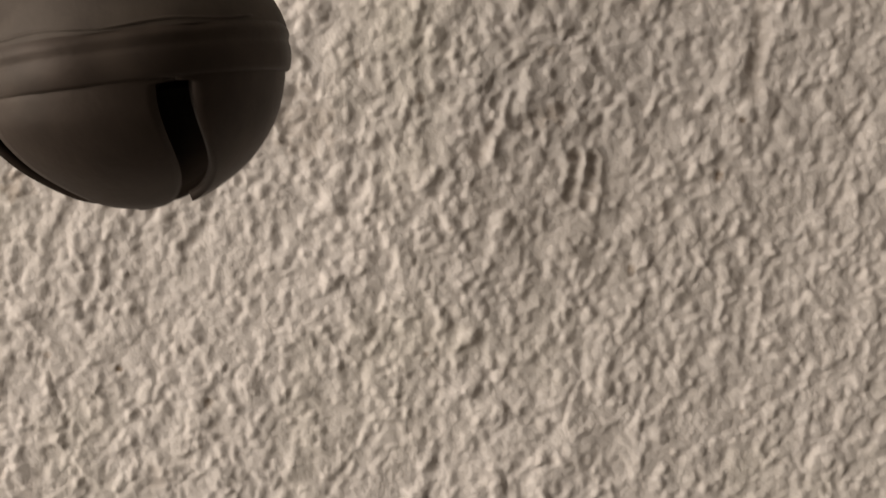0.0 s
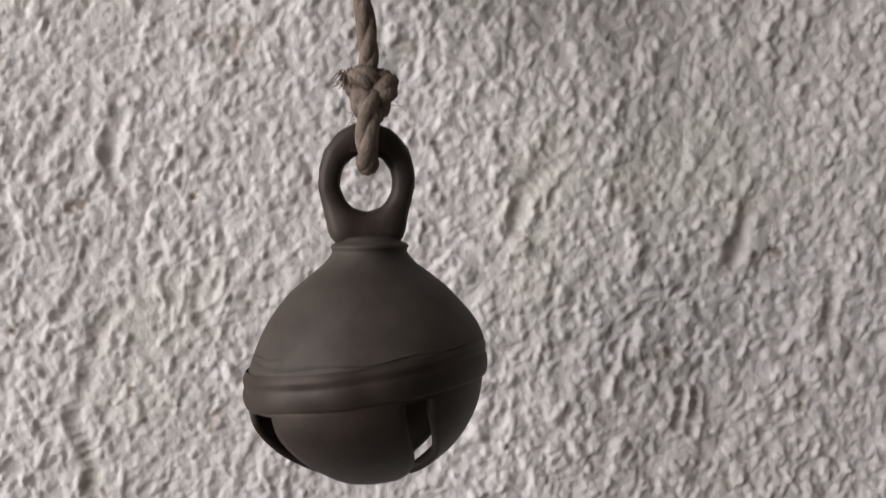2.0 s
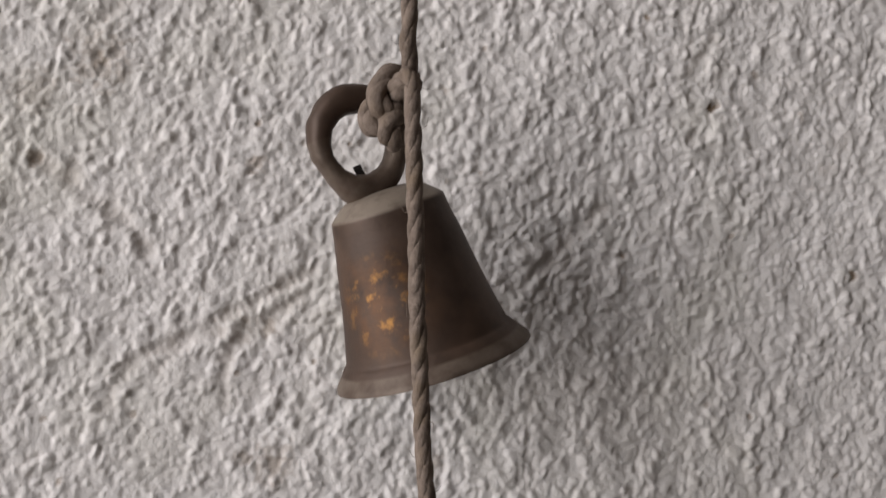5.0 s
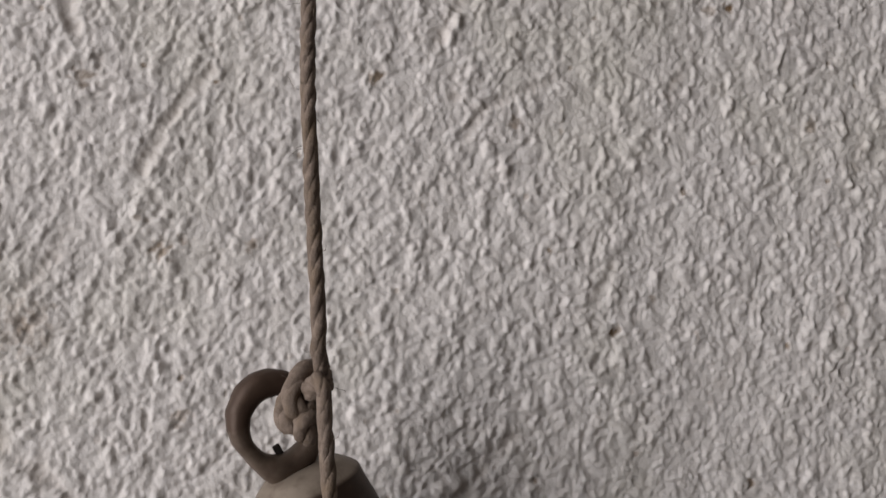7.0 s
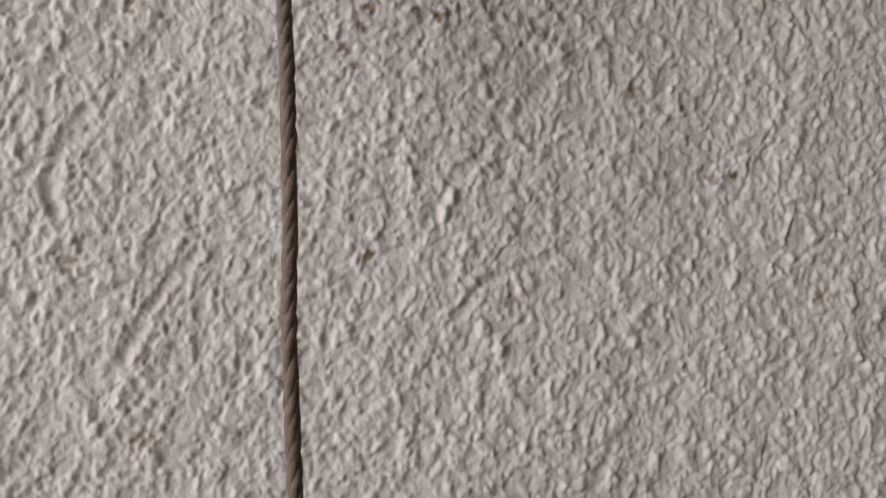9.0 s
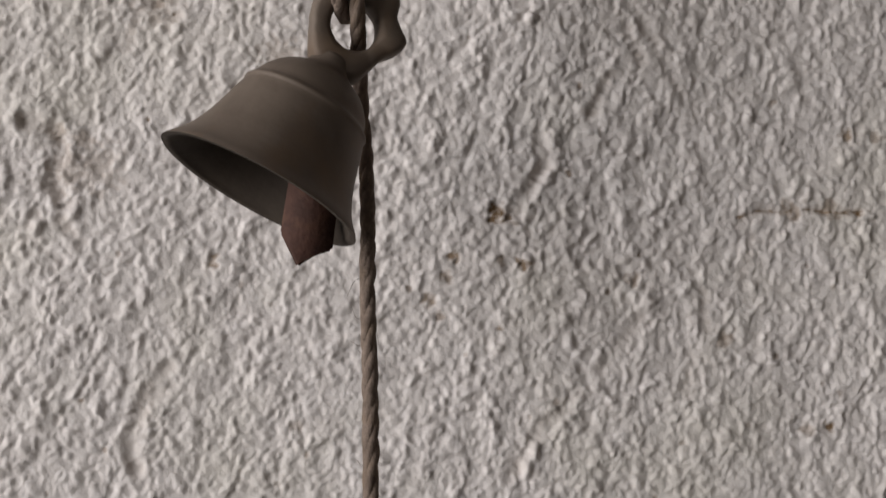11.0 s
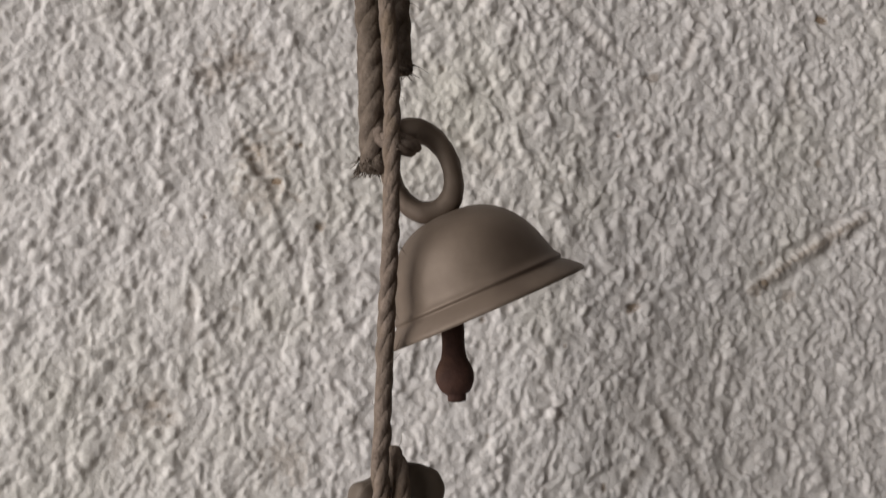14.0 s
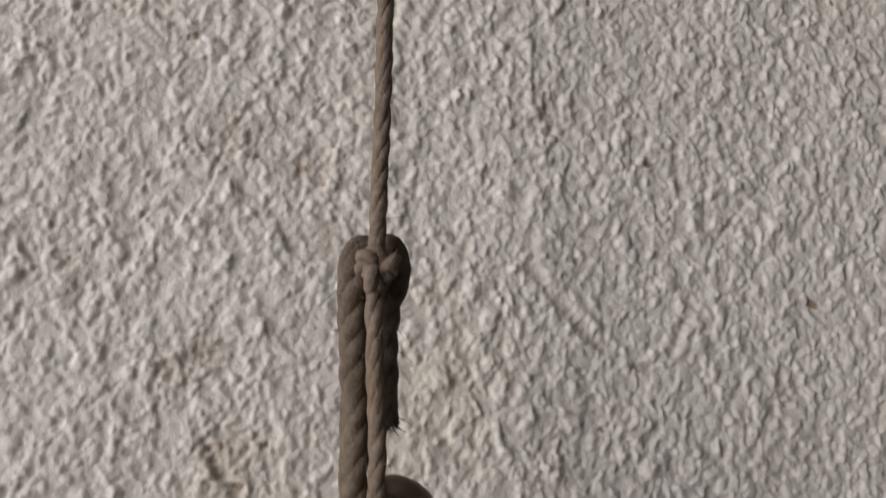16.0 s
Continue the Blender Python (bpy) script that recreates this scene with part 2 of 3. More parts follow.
def rope(pts, radius, strands=4, pitch=0.021, step=0.0008, fuzz=0.0, seed=1):
    """A laid cord: strands twisted round the line through pts (millimetres), with loose fibres."""
    line, u = spline(mm(*pts), step)
    rnd = random.Random(seed)
    tan = np.gradient(line, axis=0)
    tan /= np.linalg.norm(tan, axis=1)[:, None]
    side = np.cross(tan[0], (0.3, 1, 0.2))
    side /= np.linalg.norm(side)
    frames = []
    for tv in tan:
        side = side - tv * (side @ tv)
        side /= np.linalg.norm(side)
        frames.append((side, np.cross(tv, side)))
    fa, fb = np.array([f[0] for f in frames]), np.array([f[1] for f in frames])
    bm = bmesh.new()
    for k in range(strands):
        ph = 2 * math.pi * (u / pitch + k / strands) + 0.5 * np.sin(u * 140 + k)
        off = radius * 0.35 * (1 + 0.1 * np.sin(u * 420 + 2 * k))
        rr = radius * 0.66 * (1 + 0.07 * np.sin(u * 310 + 1.7 * k) + 0.05 * np.sin(u * 900 + k))
        tube(bm, line + (np.cos(ph) * off)[:, None] * fa + (np.sin(ph) * off)[:, None] * fb, rr, 8)
    for _ in range(int(fuzz * u[-1])):
        i = rnd.randrange(2, len(line) - 2)
        a = rnd.random() * 2 * math.pi
        out = math.cos(a) * fa[i] + math.sin(a) * fb[i]
        ln = rnd.uniform(0.0012, 0.0038)
        drift = tan[i] * rnd.uniform(-1, 1) + np.array([rnd.uniform(-0.5, 0.5) for _ in range(3)])
        p0 = line[i] + out * radius * 0.8
        tube(bm, np.array([p0, p0 + (out + 0.6 * drift) * ln * 0.5, p0 + (out * 0.8 + 1.3 * drift) * ln]), np.array([0.00008, 0.00007, 0.00003]), 3)
    return bm


def frayed_end(x, y, z, radius, count, length, seed):
    """A brush of loose fibres that hangs from the cut end of a rope (millimetres)."""
    rnd = random.Random(seed)
    bm = bmesh.new()
    for _ in range(count):
        a, r = rnd.random() * 2 * math.pi, radius * math.sqrt(rnd.random())
        p = np.array((x + r * math.cos(a), y + r * math.sin(a), z + rnd.uniform(0, 2.5))) / 1000
        ln, out = length * rnd.uniform(0.4, 1) / 1000, np.array((math.cos(a), math.sin(a), 0)) * rnd.uniform(0, 0.9)
        q = p + ln * (0.5 * out + np.array((rnd.uniform(-0.3, 0.3), rnd.uniform(-0.3, 0.3), -0.5)))
        tube(bm, np.array([p, q, q + ln * (0.5 * out + np.array((rnd.uniform(-0.5, 0.5), 0, -0.4)))]), np.array([0.00016, 0.00013, 0.00005]), 4)
    return bm


def knot_path(cx, cy, cz, wx, wy, wz, turn=0.0, n=26):
    """An overhand knot as a closed trefoil line, in millimetres."""
    out = []
    for i in range(n + 1):
        t = 2 * math.pi * i / n + turn
        x, z, y = (math.sin(t) + 2 * math.sin(2 * t)) / 3, (math.cos(t) - 2 * math.cos(2 * t)) / 3, -math.sin(3 * t)
        out.append((cx + wx * x, cy + wy * y, cz + wz * z))
    return out


def box(bm, x0, x1, y0, y1, z0, z1):
    bmesh.ops.create_cube(bm, size=1, matrix=Matrix.Translation(((x0 + x1) / 2, (y0 + y1) / 2, (z0 + z1) / 2)) @ Matrix.Diagonal((x1 - x0, y1 - y0, z1 - z0, 1)))


def slab(name, mat, label, category, *boxes):
    bm = bmesh.new()
    for b in boxes:
        box(bm, *b)
    ob = new(name, finish(bm, name, mat, False))
    return tagged(ob, label, category, kind="structure")


# ---- the stucco wall ----
_rng = np.random.RandomState(7)
PERM = np.r_[_rng.permutation(1024), _rng.permutation(1024)][:2048] % 1024
GRAD = _rng.uniform(0, 2 * np.pi, 1024)
TABLE = _rng.uniform(0, 1, 1024)


def perlin(x, y, seed=0):
    xi, yi = np.floor(x).astype(int), np.floor(y).astype(int)
    xf, yf = x - xi, y - yi

    def dot(i, j):
        g = GRAD[PERM[(PERM[(xi + i + 37 * seed) % 1024] + yi + j) % 1024]]
        return np.cos(g) * (xf - i) + np.sin(g) * (yf - j)

    u, v = xf ** 3 * (xf * (xf * 6 - 15) + 10), yf ** 3 * (yf * (yf * 6 - 15) + 10)
    a, b = dot(0, 0) + u * (dot(1, 0) - dot(0, 0)), dot(0, 1) + u * (dot(1, 1) - dot(0, 1))
    return 1.5 * (a + v * (b - a))


def axis_steps(lo, hi, fine, far_lo, far_hi):
    mid = np.arange(lo, hi, fine)
    return np.r_[np.linspace(far_lo, lo, 14, endpoint=False), mid, np.linspace(mid[-1] + fine, far_hi, 14)]


FINE = 0.0005
GX = axis_steps(-0.16, 0.21, FINE, ROOM_W, ROOM_E)
GZ = axis_steps(0.0, 0.765, FINE, FLOOR, CEIL)
X, Z = np.meshgrid(GX, GZ)


def grains(a, b, cell, seed):
    """Rounded grains of plaster, one to a cell, of uneven size and height, from 0 to 1."""
    ia, ib = np.floor(a / cell).astype(int), np.floor(b / cell).astype(int)
    out = np.zeros_like(a)
    for da in (-1, 0, 1):
        for db in (-1, 0, 1):
            ca, cb = ia + da, ib + db
            k = PERM[(PERM[(ca + 53 * seed) % 1024] + cb) % 1024]
            u, v, w = TABLE[k], TABLE[(k + 331) % 1024], TABLE[(k + 677) % 1024]
            r = 0.42 + 0.5 * w
            d = ((a / cell - ca - u) ** 2 + (b / cell - cb - v) ** 2) / (r * r)
            out = np.maximum(out, np.clip(1.35 * v - 0.2, 0.05, 1.15) * np.clip(1 - d, 0, 1) ** 0.45)
    return out


def fbm(a, b, octaves, seed):
    return sum(perlin(a * 2 ** k, b * 2 ** k, seed + k) / 1.8 ** k for k in range(octaves))


def step_up(v, lo, hi):
    t = np.clip((v - lo) / (hi - lo), 0, 1)
    return t * t * (3 - 2 * t)


def relief():
    wx = X + 0.0012 * perlin(X / 0.009, Z / 0.009, 1) + 0.0004 * perlin(X / 0.0026, Z / 0.0026, 13)
    wz = Z + 0.0012 * perlin(X / 0.009, Z / 0.009, 2) + 0.0004 * perlin(X / 0.0026, Z / 0.0026, 14)
    c, s = math.cos(radians(26)), math.sin(radians(26))
    across, along = c * wx - s * wz, s * wx + c * wz
    coarse = np.clip(0.95 + 0.7 * perlin(wx / 0.035, wz / 0.04, 21), 0.5, 1.5)
    h = 0.6 * perlin(across / 0.03, along / 0.05, 3) + 0.25 * perlin(across / 0.012, along / 0.016, 4)
    # flat-topped daubs with ragged edges, drawn out along the stroke of the float
    h += coarse * 0.40 * step_up(fbm(across / 0.0066, along / 0.0070, 3, 31), -0.15, 0.5)
    h += 0.20 * step_up(fbm(wx / 0.0036 + 7, wz / 0.0034, 2, 37), 0.0, 0.5)
    # sand grains and crumbs sitting on the coat, thick in some spots and thin in others
    dense = np.clip(0.55 + 1.1 * perlin(wx / 0.014, wz / 0.014, 22), 0.1, 1.3)
    h += dense * 1.0 * np.clip(grains(wx, wz, 0.0031, 5) - 0.42, 0, 1)
    h += 0.68 * np.clip(grains(wx + 0.1, wz + 0.2, 0.0020, 7) - 0.42, 0, 1)
    h += 0.75 * np.clip(grains(wx + 0.5, wz + 0.4, 0.0058, 23) - 0.80, 0, 1) / 0.35
    h += 0.42 * np.clip(grains(wx + 0.7, wz + 0.3, 0.0014, 11) - 0.45, 0, 1)
    h += 0.10 * fbm(wx / 0.0019, wz / 0.0019, 1, 8)
    # pits torn by the float
    h -= 0.5 * step_up(perlin(across / 0.0052 + 3, along / 0.0062, 27), 0.45, 0.8)
    # long drags of the float
    drag = np.abs(perlin(across / 0.017 + 9, along / 0.06, 9))
    h -= 0.35 * np.exp(-(drag / 0.05) ** 2) * np.clip(perlin(wx / 0.05, wz / 0.05, 10) * 2.5, 0, 1)
    return 0.00094 * h


H = relief()
STAIN = np.zeros_like(H)


def groove(width, depth, *pts):
    """A dragged furrow through pts (millimetres), with a raised lip."""
    line, _ = spline([(x / 1000, z / 1000, 0) for x, z in pts], 0.002)
    x0, x1, z0, z1 = line[:, 0].min() - 0.012, line[:, 0].max() + 0.012, line[:, 1].min() - 0.012, line[:, 1].max() + 0.012
    i0, i1, j0, j1 = np.searchsorted(GZ, z0), np.searchsorted(GZ, z1), np.searchsorted(GX, x0), np.searchsorted(GX, x1)
    sx, sz = X[i0:i1, j0:j1], Z[i0:i1, j0:j1]
    d = np.min(np.hypot(sx[..., None] - line[:, 0], sz[..., None] - line[:, 1]), -1)
    d = d + 0.0010 * perlin(sx / 0.005, sz / 0.005, 11)
    broken = np.clip(0.85 + 0.7 * perlin(sx / 0.009, sz / 0.009, 15), 0.35, 1.2)
    w = width / 1000
    flat = np.exp(-(d / (1.2 * w)) ** 2)
    spot = H[i0:i1, j0:j1]
    spot *= 1 - 0.4 * flat * broken
    spot += 0.6 * broken * depth / 1000 * (-np.exp(-(d / w) ** 2) + 0.45 * np.exp(-((d - 1.7 * w) / (0.8 * w)) ** 2))
    STAIN[i0:i1, j0:j1] = np.maximum(STAIN[i0:i1, j0:j1], 0.22 * broken * flat)


def crack(width, strength, *pts):
    """A hair crack with brown dirt in it, through pts (millimetres)."""
    line, _ = spline([(x / 1000, z / 1000, 0) for x, z in pts], 0.0005)
    x0, x1, z0, z1 = line[:, 0].min() - 0.004, line[:, 0].max() + 0.004, line[:, 1].min() - 0.004, line[:, 1].max() + 0.004
    i0, i1, j0, j1 = np.searchsorted(GZ, z0), np.searchsorted(GZ, z1), np.searchsorted(GX, x0), np.searchsorted(GX, x1)
    sx, sz = X[i0:i1, j0:j1], Z[i0:i1, j0:j1]
    d = np.min(np.hypot(sx[..., None] - line[:, 0], sz[..., None] - line[:, 1]), -1) + 0.0005 * perlin(sx / 0.003, sz / 0.003, 17)
    k = strength * np.exp(-(d / (width / 1000)) ** 2)
    STAIN[i0:i1, j0:j1] = np.maximum(STAIN[i0:i1, j0:j1], k)
    H[i0:i1, j0:j1] -= 0.0003 * k


def stain(x, z, r, strength=1.0, rz=None):
    """A chipped, brown spot at x, z (millimetres)."""
    m = 0.003 + 2 * max(r, rz or r) / 1000
    i0, i1, j0, j1 = np.searchsorted(GZ, z / 1000 - m), np.searchsorted(GZ, z / 1000 + m), np.searchsorted(GX, x / 1000 - m), np.searchsorted(GX, x / 1000 + m)
    sx, sz = X[i0:i1, j0:j1], Z[i0:i1, j0:j1]
    d = np.hypot((sx - x / 1000) / (r / 1000), (sz - z / 1000) / ((rz or r) / 1000)) + 0.9 * perlin(sx / 0.0022, sz / 0.0018, 12) + 0.35 * perlin(sx / 0.005, sz / 0.005, 18)
    k = np.clip(1.7 * (1.2 - d), 0, 1)
    STAIN[i0:i1, j0:j1] = np.maximum(STAIN[i0:i1, j0:j1], strength * k)
    H[i0:i1, j0:j1] -= 0.0005 * strength * k


groove(1.9, 0.9, (-57, 202), (-61, 191), (-60, 184))
groove(1.9, 1, (-58, 154), (-64, 148), (-67, 134), (-72, 126))
groove(1.8, 0.9, (-70, 126), (-67, 115), (-66, 105))
groove(1.6, 0.9, (-37, 164), (-40, 155), (-37, 147))
groove(1.9, 1, (50, 195), (43, 184), (39, 172))
groove(1.9, 1, (99, 178), (95, 167), (92, 161))
groove(1.6, 0.8, (120, 162), (118, 149), (118, 144))
groove(1.5, 1.7, (63, 137), (60, 131))
groove(1.2, 1.7, (81, 130), (80, 122))
groove(1.2, 1.7, (85, 130), (84, 121))
groove(1.4, 0.9, (79, 140), (70, 137))
groove(1.9, 1, (-56, 206), (-59, 202), (-60, 187), (-57, 182))
groove(1.8, 1, (-44, 254), (-65, 247), (-74, 235))
groove(1.8, 0.9, (-37, 255), (-42, 246), (-43, 237))
groove(1.7, 0.8, (-22, 263), (-37, 252))
groove(1.9, 0.9, (-97, 185), (-98, 176), (-91, 165))
groove(1.9, 0.9, (-70, 202), (-78, 190), (-76, 184))
groove(1.8, 1, (54, 194), (42, 179), (39, 171))
groove(1.8, 0.9, (97, 173), (94, 161))
groove(1.6, 0.8, (-66, 169), (-70, 156), (-74, 151))
groove(1.8, 1.2, (-91, 300), (-70, 285), (-63, 276))
groove(1.8, 0.8, (-82, 299), (-79, 290), (-83, 297))
groove(1.6, 0.9, (-20, 269), (-34, 262), (-48, 255), (-60, 244))
groove(1.6, 0.7, (-72, 291), (-73, 282))
groove(1.6, 0.7, (61, 286), (44, 270))
groove(1.8, 1, (-49, 433), (-57, 424), (-60, 414), (-58, 410))
groove(1.7, 0.8, (-21, 397), (-33, 384), (-41, 369))
groove(1.7, 0.9, (65, 426), (52, 415), (45, 403))
groove(1.5, 0.8, (80, 392), (59, 384), (53, 376))
groove(1.5, 0.6, (-66, 345), (-80, 334))
groove(2.2, 2.4, (-87, 508), (-78, 503), (-80, 492), (-77, 484))
groove(1.9, 1.9, (57, 501), (58, 492), (49, 479))
groove(1.6, 0.8, (84, 447), (72, 433))
groove(1.8, 1, (-49, 438), (-58, 426), (-59, 411))
groove(1.2, 0.7, (115, 473), (121, 477), (135, 477), (152, 476))
groove(1.5, 0.8, (85, 532), (88, 522))
groove(1.5, 0.8, (-85, 481), (-87, 475))
groove(1.5, 0.8, (-78, 480), (-73, 473))
groove(1.5, 0.8, (79, 518), (73, 507))
groove(1.4, 0.7, (87, 539), (100, 512))
groove(1.6, -0.8, (119, 569), (129, 576), (139, 581))
groove(1.6, -1.8, (117, 569), (133, 579), (154, 590))
groove(1.8, 1, (33, 613), (42, 603))
groove(1.8, 0.8, (64, 651), (80, 636))
groove(1.2, 0.7, (-29, 615), (-23, 604), (-18, 598))
groove(1.6, 0.8, (133, 630), (135, 619))
groove(1.6, 0.8, (54, 628), (52, 621))
groove(1.6, 0.7, (-53, 542), (-46, 537))
groove(1.6, 0.7, (-62, 600), (-65, 591))
groove(1.5, 0.8, (-29, 612), (-19, 598))
groove(1.6, 0.8, (91, 612), (84, 619))
groove(1.5, 0.7, (112, 673), (119, 666))
groove(1.6, 0.8, (59, 657), (75, 639))
groove(1.5, 0.7, (106, 649), (100, 636))
groove(1.5, 0.7, (-11, 669), (-6, 660))
stain(44.1, 478.0, 2.47, 1)
stain(47.3, 477.6, 1.425, 0.8)
stain(30.6, 466.2, 1.71, 0.9)
stain(28.8, 460.6, 1.71, 0.6)
stain(50.9, 463.9, 1.9, 0.9)
stain(44.3, 464.6, 1.33, 0.6)
stain(23.2, 454.3, 1.9, 0.7)
stain(26.0, 449.4, 1.425, 0.6)
stain(82.8, 458.1, 2.09, 0.7)
stain(138.2, 413.3, 1.52, 1)
stain(132.2, 413.1, 1.9, 0.5)
stain(-36.9, 466.6, 1.9, 0.7)
stain(107.7, 439.3, 1.52, 0.5)
stain(149.8, 498.8, 1.9, 0.8)
stain(158.5, 497.8, 1.9, 0.5)
stain(131.1, 477.0, 3.04, 0.6)
stain(143.1, 476.4, 2.85, 0.6)
stain(151.7, 475.5, 1.14, 1)
stain(-78.2, 504.2, 2.375, 0.5)
stain(-71.3, 501.7, 2.375, 0.4)
stain(27.0, 394.4, 2.09, 0.8)
stain(67.7, 379.1, 1.9, 0.6)
stain(163.1, 375.9, 2.09, 0.5)
stain(-37.0, 346.4, 2.85, 0.7)
stain(-30.8, 348.4, 1.9, 0.5)
stain(-11.7, 346.6, 2.09, 0.6)
stain(-56.4, 396.3, 2.85, 0.6)
stain(95.4, 315.0, 1.52, 0.9)
stain(109.5, 440.1, 1.71, 0.6)
stain(17.8, 319.5, 1.33, 0.6)
stain(-14.2, 420.6, 1.9, 0.4)
stain(-91.5, 300.4, 1.9, 0.6)
stain(-74.7, 327.1, 2.85, 0.6)
stain(-33.8, 298.9, 2.47, 0.5)
stain(95.2, 315.0, 1.71, 0.9)
stain(135.0, 266.1, 1.52, 0.8)
stain(-31.1, 254.5, 2.28, 0.5)
stain(20.5, 192.4, 1.33, 0.6)
stain(13.4, 216.2, 2.47, 0.4)
stain(104.6, 165.0, 1.71, 0.7)
stain(-30.1, 218.4, 2.85, 0.5)
stain(-37.6, 220.0, 2.375, 0.4)
stain(104.7, 165.6, 1.615, 0.7)
stain(-68.5, 178.9, 2.375, 0.6)
stain(76.1, 139.3, 2.47, 0.4)
stain(39.9, 170.5, 1.14, 0.4)
stain(-35.8, 125.1, 2.85, 0.4)
stain(121.4, 570.2, 1.52, 0.8)
stain(-50.7, 540.2, 1.9, 0.6)
stain(79.4, 563.8, 1.71, 0.7)
stain(127.8, 566.9, 1.9, 0.4)
stain(81.2, 564.2, 1.52, 0.8)
stain(-18.4, 599.3, 1.52, 0.9)
stain(-24.3, 607.9, 2.09, 0.7)
stain(-28.7, 632.9, 2.85, 0.5)
stain(-35.5, 628.9, 2.85, 0.4)
stain(-6.5, 586.9, 1.33, 0.7)
stain(118.0, 568.8, 1.9, 0.6)
stain(142.5, 584.4, 2.375, 0.5)
stain(141.1, 606.8, 1.425, 0.6)
stain(-88.1, 662.1, 2.28, 0.5)
stain(145.4, 650.6, 1.71, 0.9)
stain(94.3, 689.5, 1.52, 0.9)
stain(-34.0, 716.8, 1.52, 0.9)
stain(-3.9, 682.1, 1.9, 0.7)
stain(0.7, 678.2, 1.425, 0.5)
stain(-24.4, 607.9, 1.9, 0.7)
stain(168.3, 727.4, 2.85, 0.5)
stain(89.7, 631.3, 1.9, 0.5)
stain(-21.9, 689.9, 2.85, 0.4)
stain(121.9, 721.4, 2.85, 0.4)
stain(-28.7, 632.9, 6.65, 0.32)
stain(-35.5, 628.9, 5.7, 0.28)
stain(-21.3, 607.1, 6.65, 0.35)
stain(-22.9, 596.3, 5.7, 0.32)
stain(-3.9, 681.8, 6.65, 0.32)
stain(-22.0, 691.4, 6.65, 0.28)
stain(2.6, 663.7, 5.7, 0.32)
stain(62.9, 702.7, 6.65, 0.25)
stain(-50.7, 539.9, 5.7, 0.32)
stain(-16.0, 524.7, 5.7, 0.32)
stain(-10.8, 502.8, 5.7, 0.25)
stain(-74.7, 327.1, 7.6, 0.35)
stain(-92.3, 318.5, 5.7, 0.25)
stain(-68.9, 494.3, 7.6, 0.28)
stain(-76.0, 493.8, 5.7, 0.38)
stain(-30.1, 218.4, 5.7, 0.32)
stain(23.4, 137.5, 6.65, 0.25)
stain(68.2, 179.8, 5.7, 0.25)
stain(19.9, 651.9, 4.75, 0.25)
crack(0.45, 0.9, (115, 475), (121, 477), (128, 476.4), (135, 477), (144, 475.8), (153, 476))
crack(0.4, 0.7, (44, 480), (46, 476), (50, 475))
crack(1.1, 0.6, (117, 569), (133, 579), (154, 590))
crack(0.4, 0.5, (-22, 606), (-17, 598), (-12, 594))
# a loose pellet of plaster stuck to the coat
_r2 = 0.0019 ** 2 - (X - 0.056) ** 2 - (Z - 0.5352) ** 2
H += np.sqrt(np.clip(_r2, 0, None))
# pinholes and crumbs scattered over the coat
_pick = random.Random(3)
for _ in range(300):
    stain(_pick.uniform(-150, 200), _pick.uniform(5, 760), _pick.uniform(0.5, 1.1), _pick.uniform(0.25, 0.8))
for _ in range(45):
    groove(_pick.uniform(0.9, 1.5), _pick.uniform(0.25, 0.55), *[(_x + _k * _dx, _z + _k * _dz) for _x, _z, _dx, _dz in
           [(_pick.uniform(-145, 195), _pick.uniform(5, 755), _pick.uniform(-1, 4), _pick.uniform(3, 8))] for _k in (0, 1, 2)])


ny, nx = X.shape
verts = np.stack([X, -H, Z], -1).reshape(-1, 3)
idx = np.arange(nx * ny).reshape(ny, nx)
quads = np.stack([idx[:-1, :-1], idx[:-1, 1:], idx[1:, 1:], idx[1:, :-1]], -1).reshape(-1, 4)
wall_me = bpy.data.meshes.new("wall_north")
wall_me.vertices.add(len(verts))
wall_me.vertices.foreach_set("co", verts.ravel())
wall_me.loops.add(quads.size)
wall_me.loops.foreach_set("vertex_index", quads.ravel())
wall_me.polygons.add(len(quads))
wall_me.polygons.foreach_set("loop_start", np.arange(0, quads.size, 4))
wall_me.update(calc_edges=True)
wall_me.attributes.new("stain", "FLOAT", "POINT").data.foreach_set("value", STAIN.ravel())
wall_me.materials.append(stucco)
wall_me.shade_smooth()
tagged(new("wall_north", wall_me), "rough white stucco wall with trowel drags and brown chips", "wall", kind="structure")

# ---- the rest of the room, plain ----
slab("wall_backing", paint, "plain masonry behind the stucco coat", "wall", (ROOM_W - 0.15, ROOM_E + 0.15, 0.01, 0.2, FLOOR, CEIL))
slab("wall_west", paint, "plain painted wall with a window opening", "wall",
     (ROOM_W - 0.15, ROOM_W - 0.002, ROOM_S, WIN_Y0, FLOOR, CEIL), (ROOM_W - 0.15, ROOM_W - 0.002, WIN_Y1, 0.008, FLOOR, CEIL),
     (ROOM_W - 0.15, ROOM_W - 0.002, WIN_Y0, WIN_Y1, FLOOR, WIN_Z0), (ROOM_W - 0.15, ROOM_W - 0.002, WIN_Y0, WIN_Y1, WIN_Z1, CEIL))
slab("wall_east", paint, "plain painted wall", "wall", (ROOM_E + 0.002, ROOM_E + 0.15, ROOM_S, 0.008, FLOOR, CEIL))
slab("wall_south", paint, "plain painted wall", "wall", (ROOM_W - 0.15, ROOM_E + 0.15, ROOM_S - 0.15, ROOM_S - 0.002, FLOOR, CEIL))
slab("floor", concrete, "plain grey cement floor", "floor", (ROOM_W - 0.15, ROOM_E + 0.15, ROOM_S - 0.15, 0.2, FLOOR - 0.15, FLOOR - 0.002))
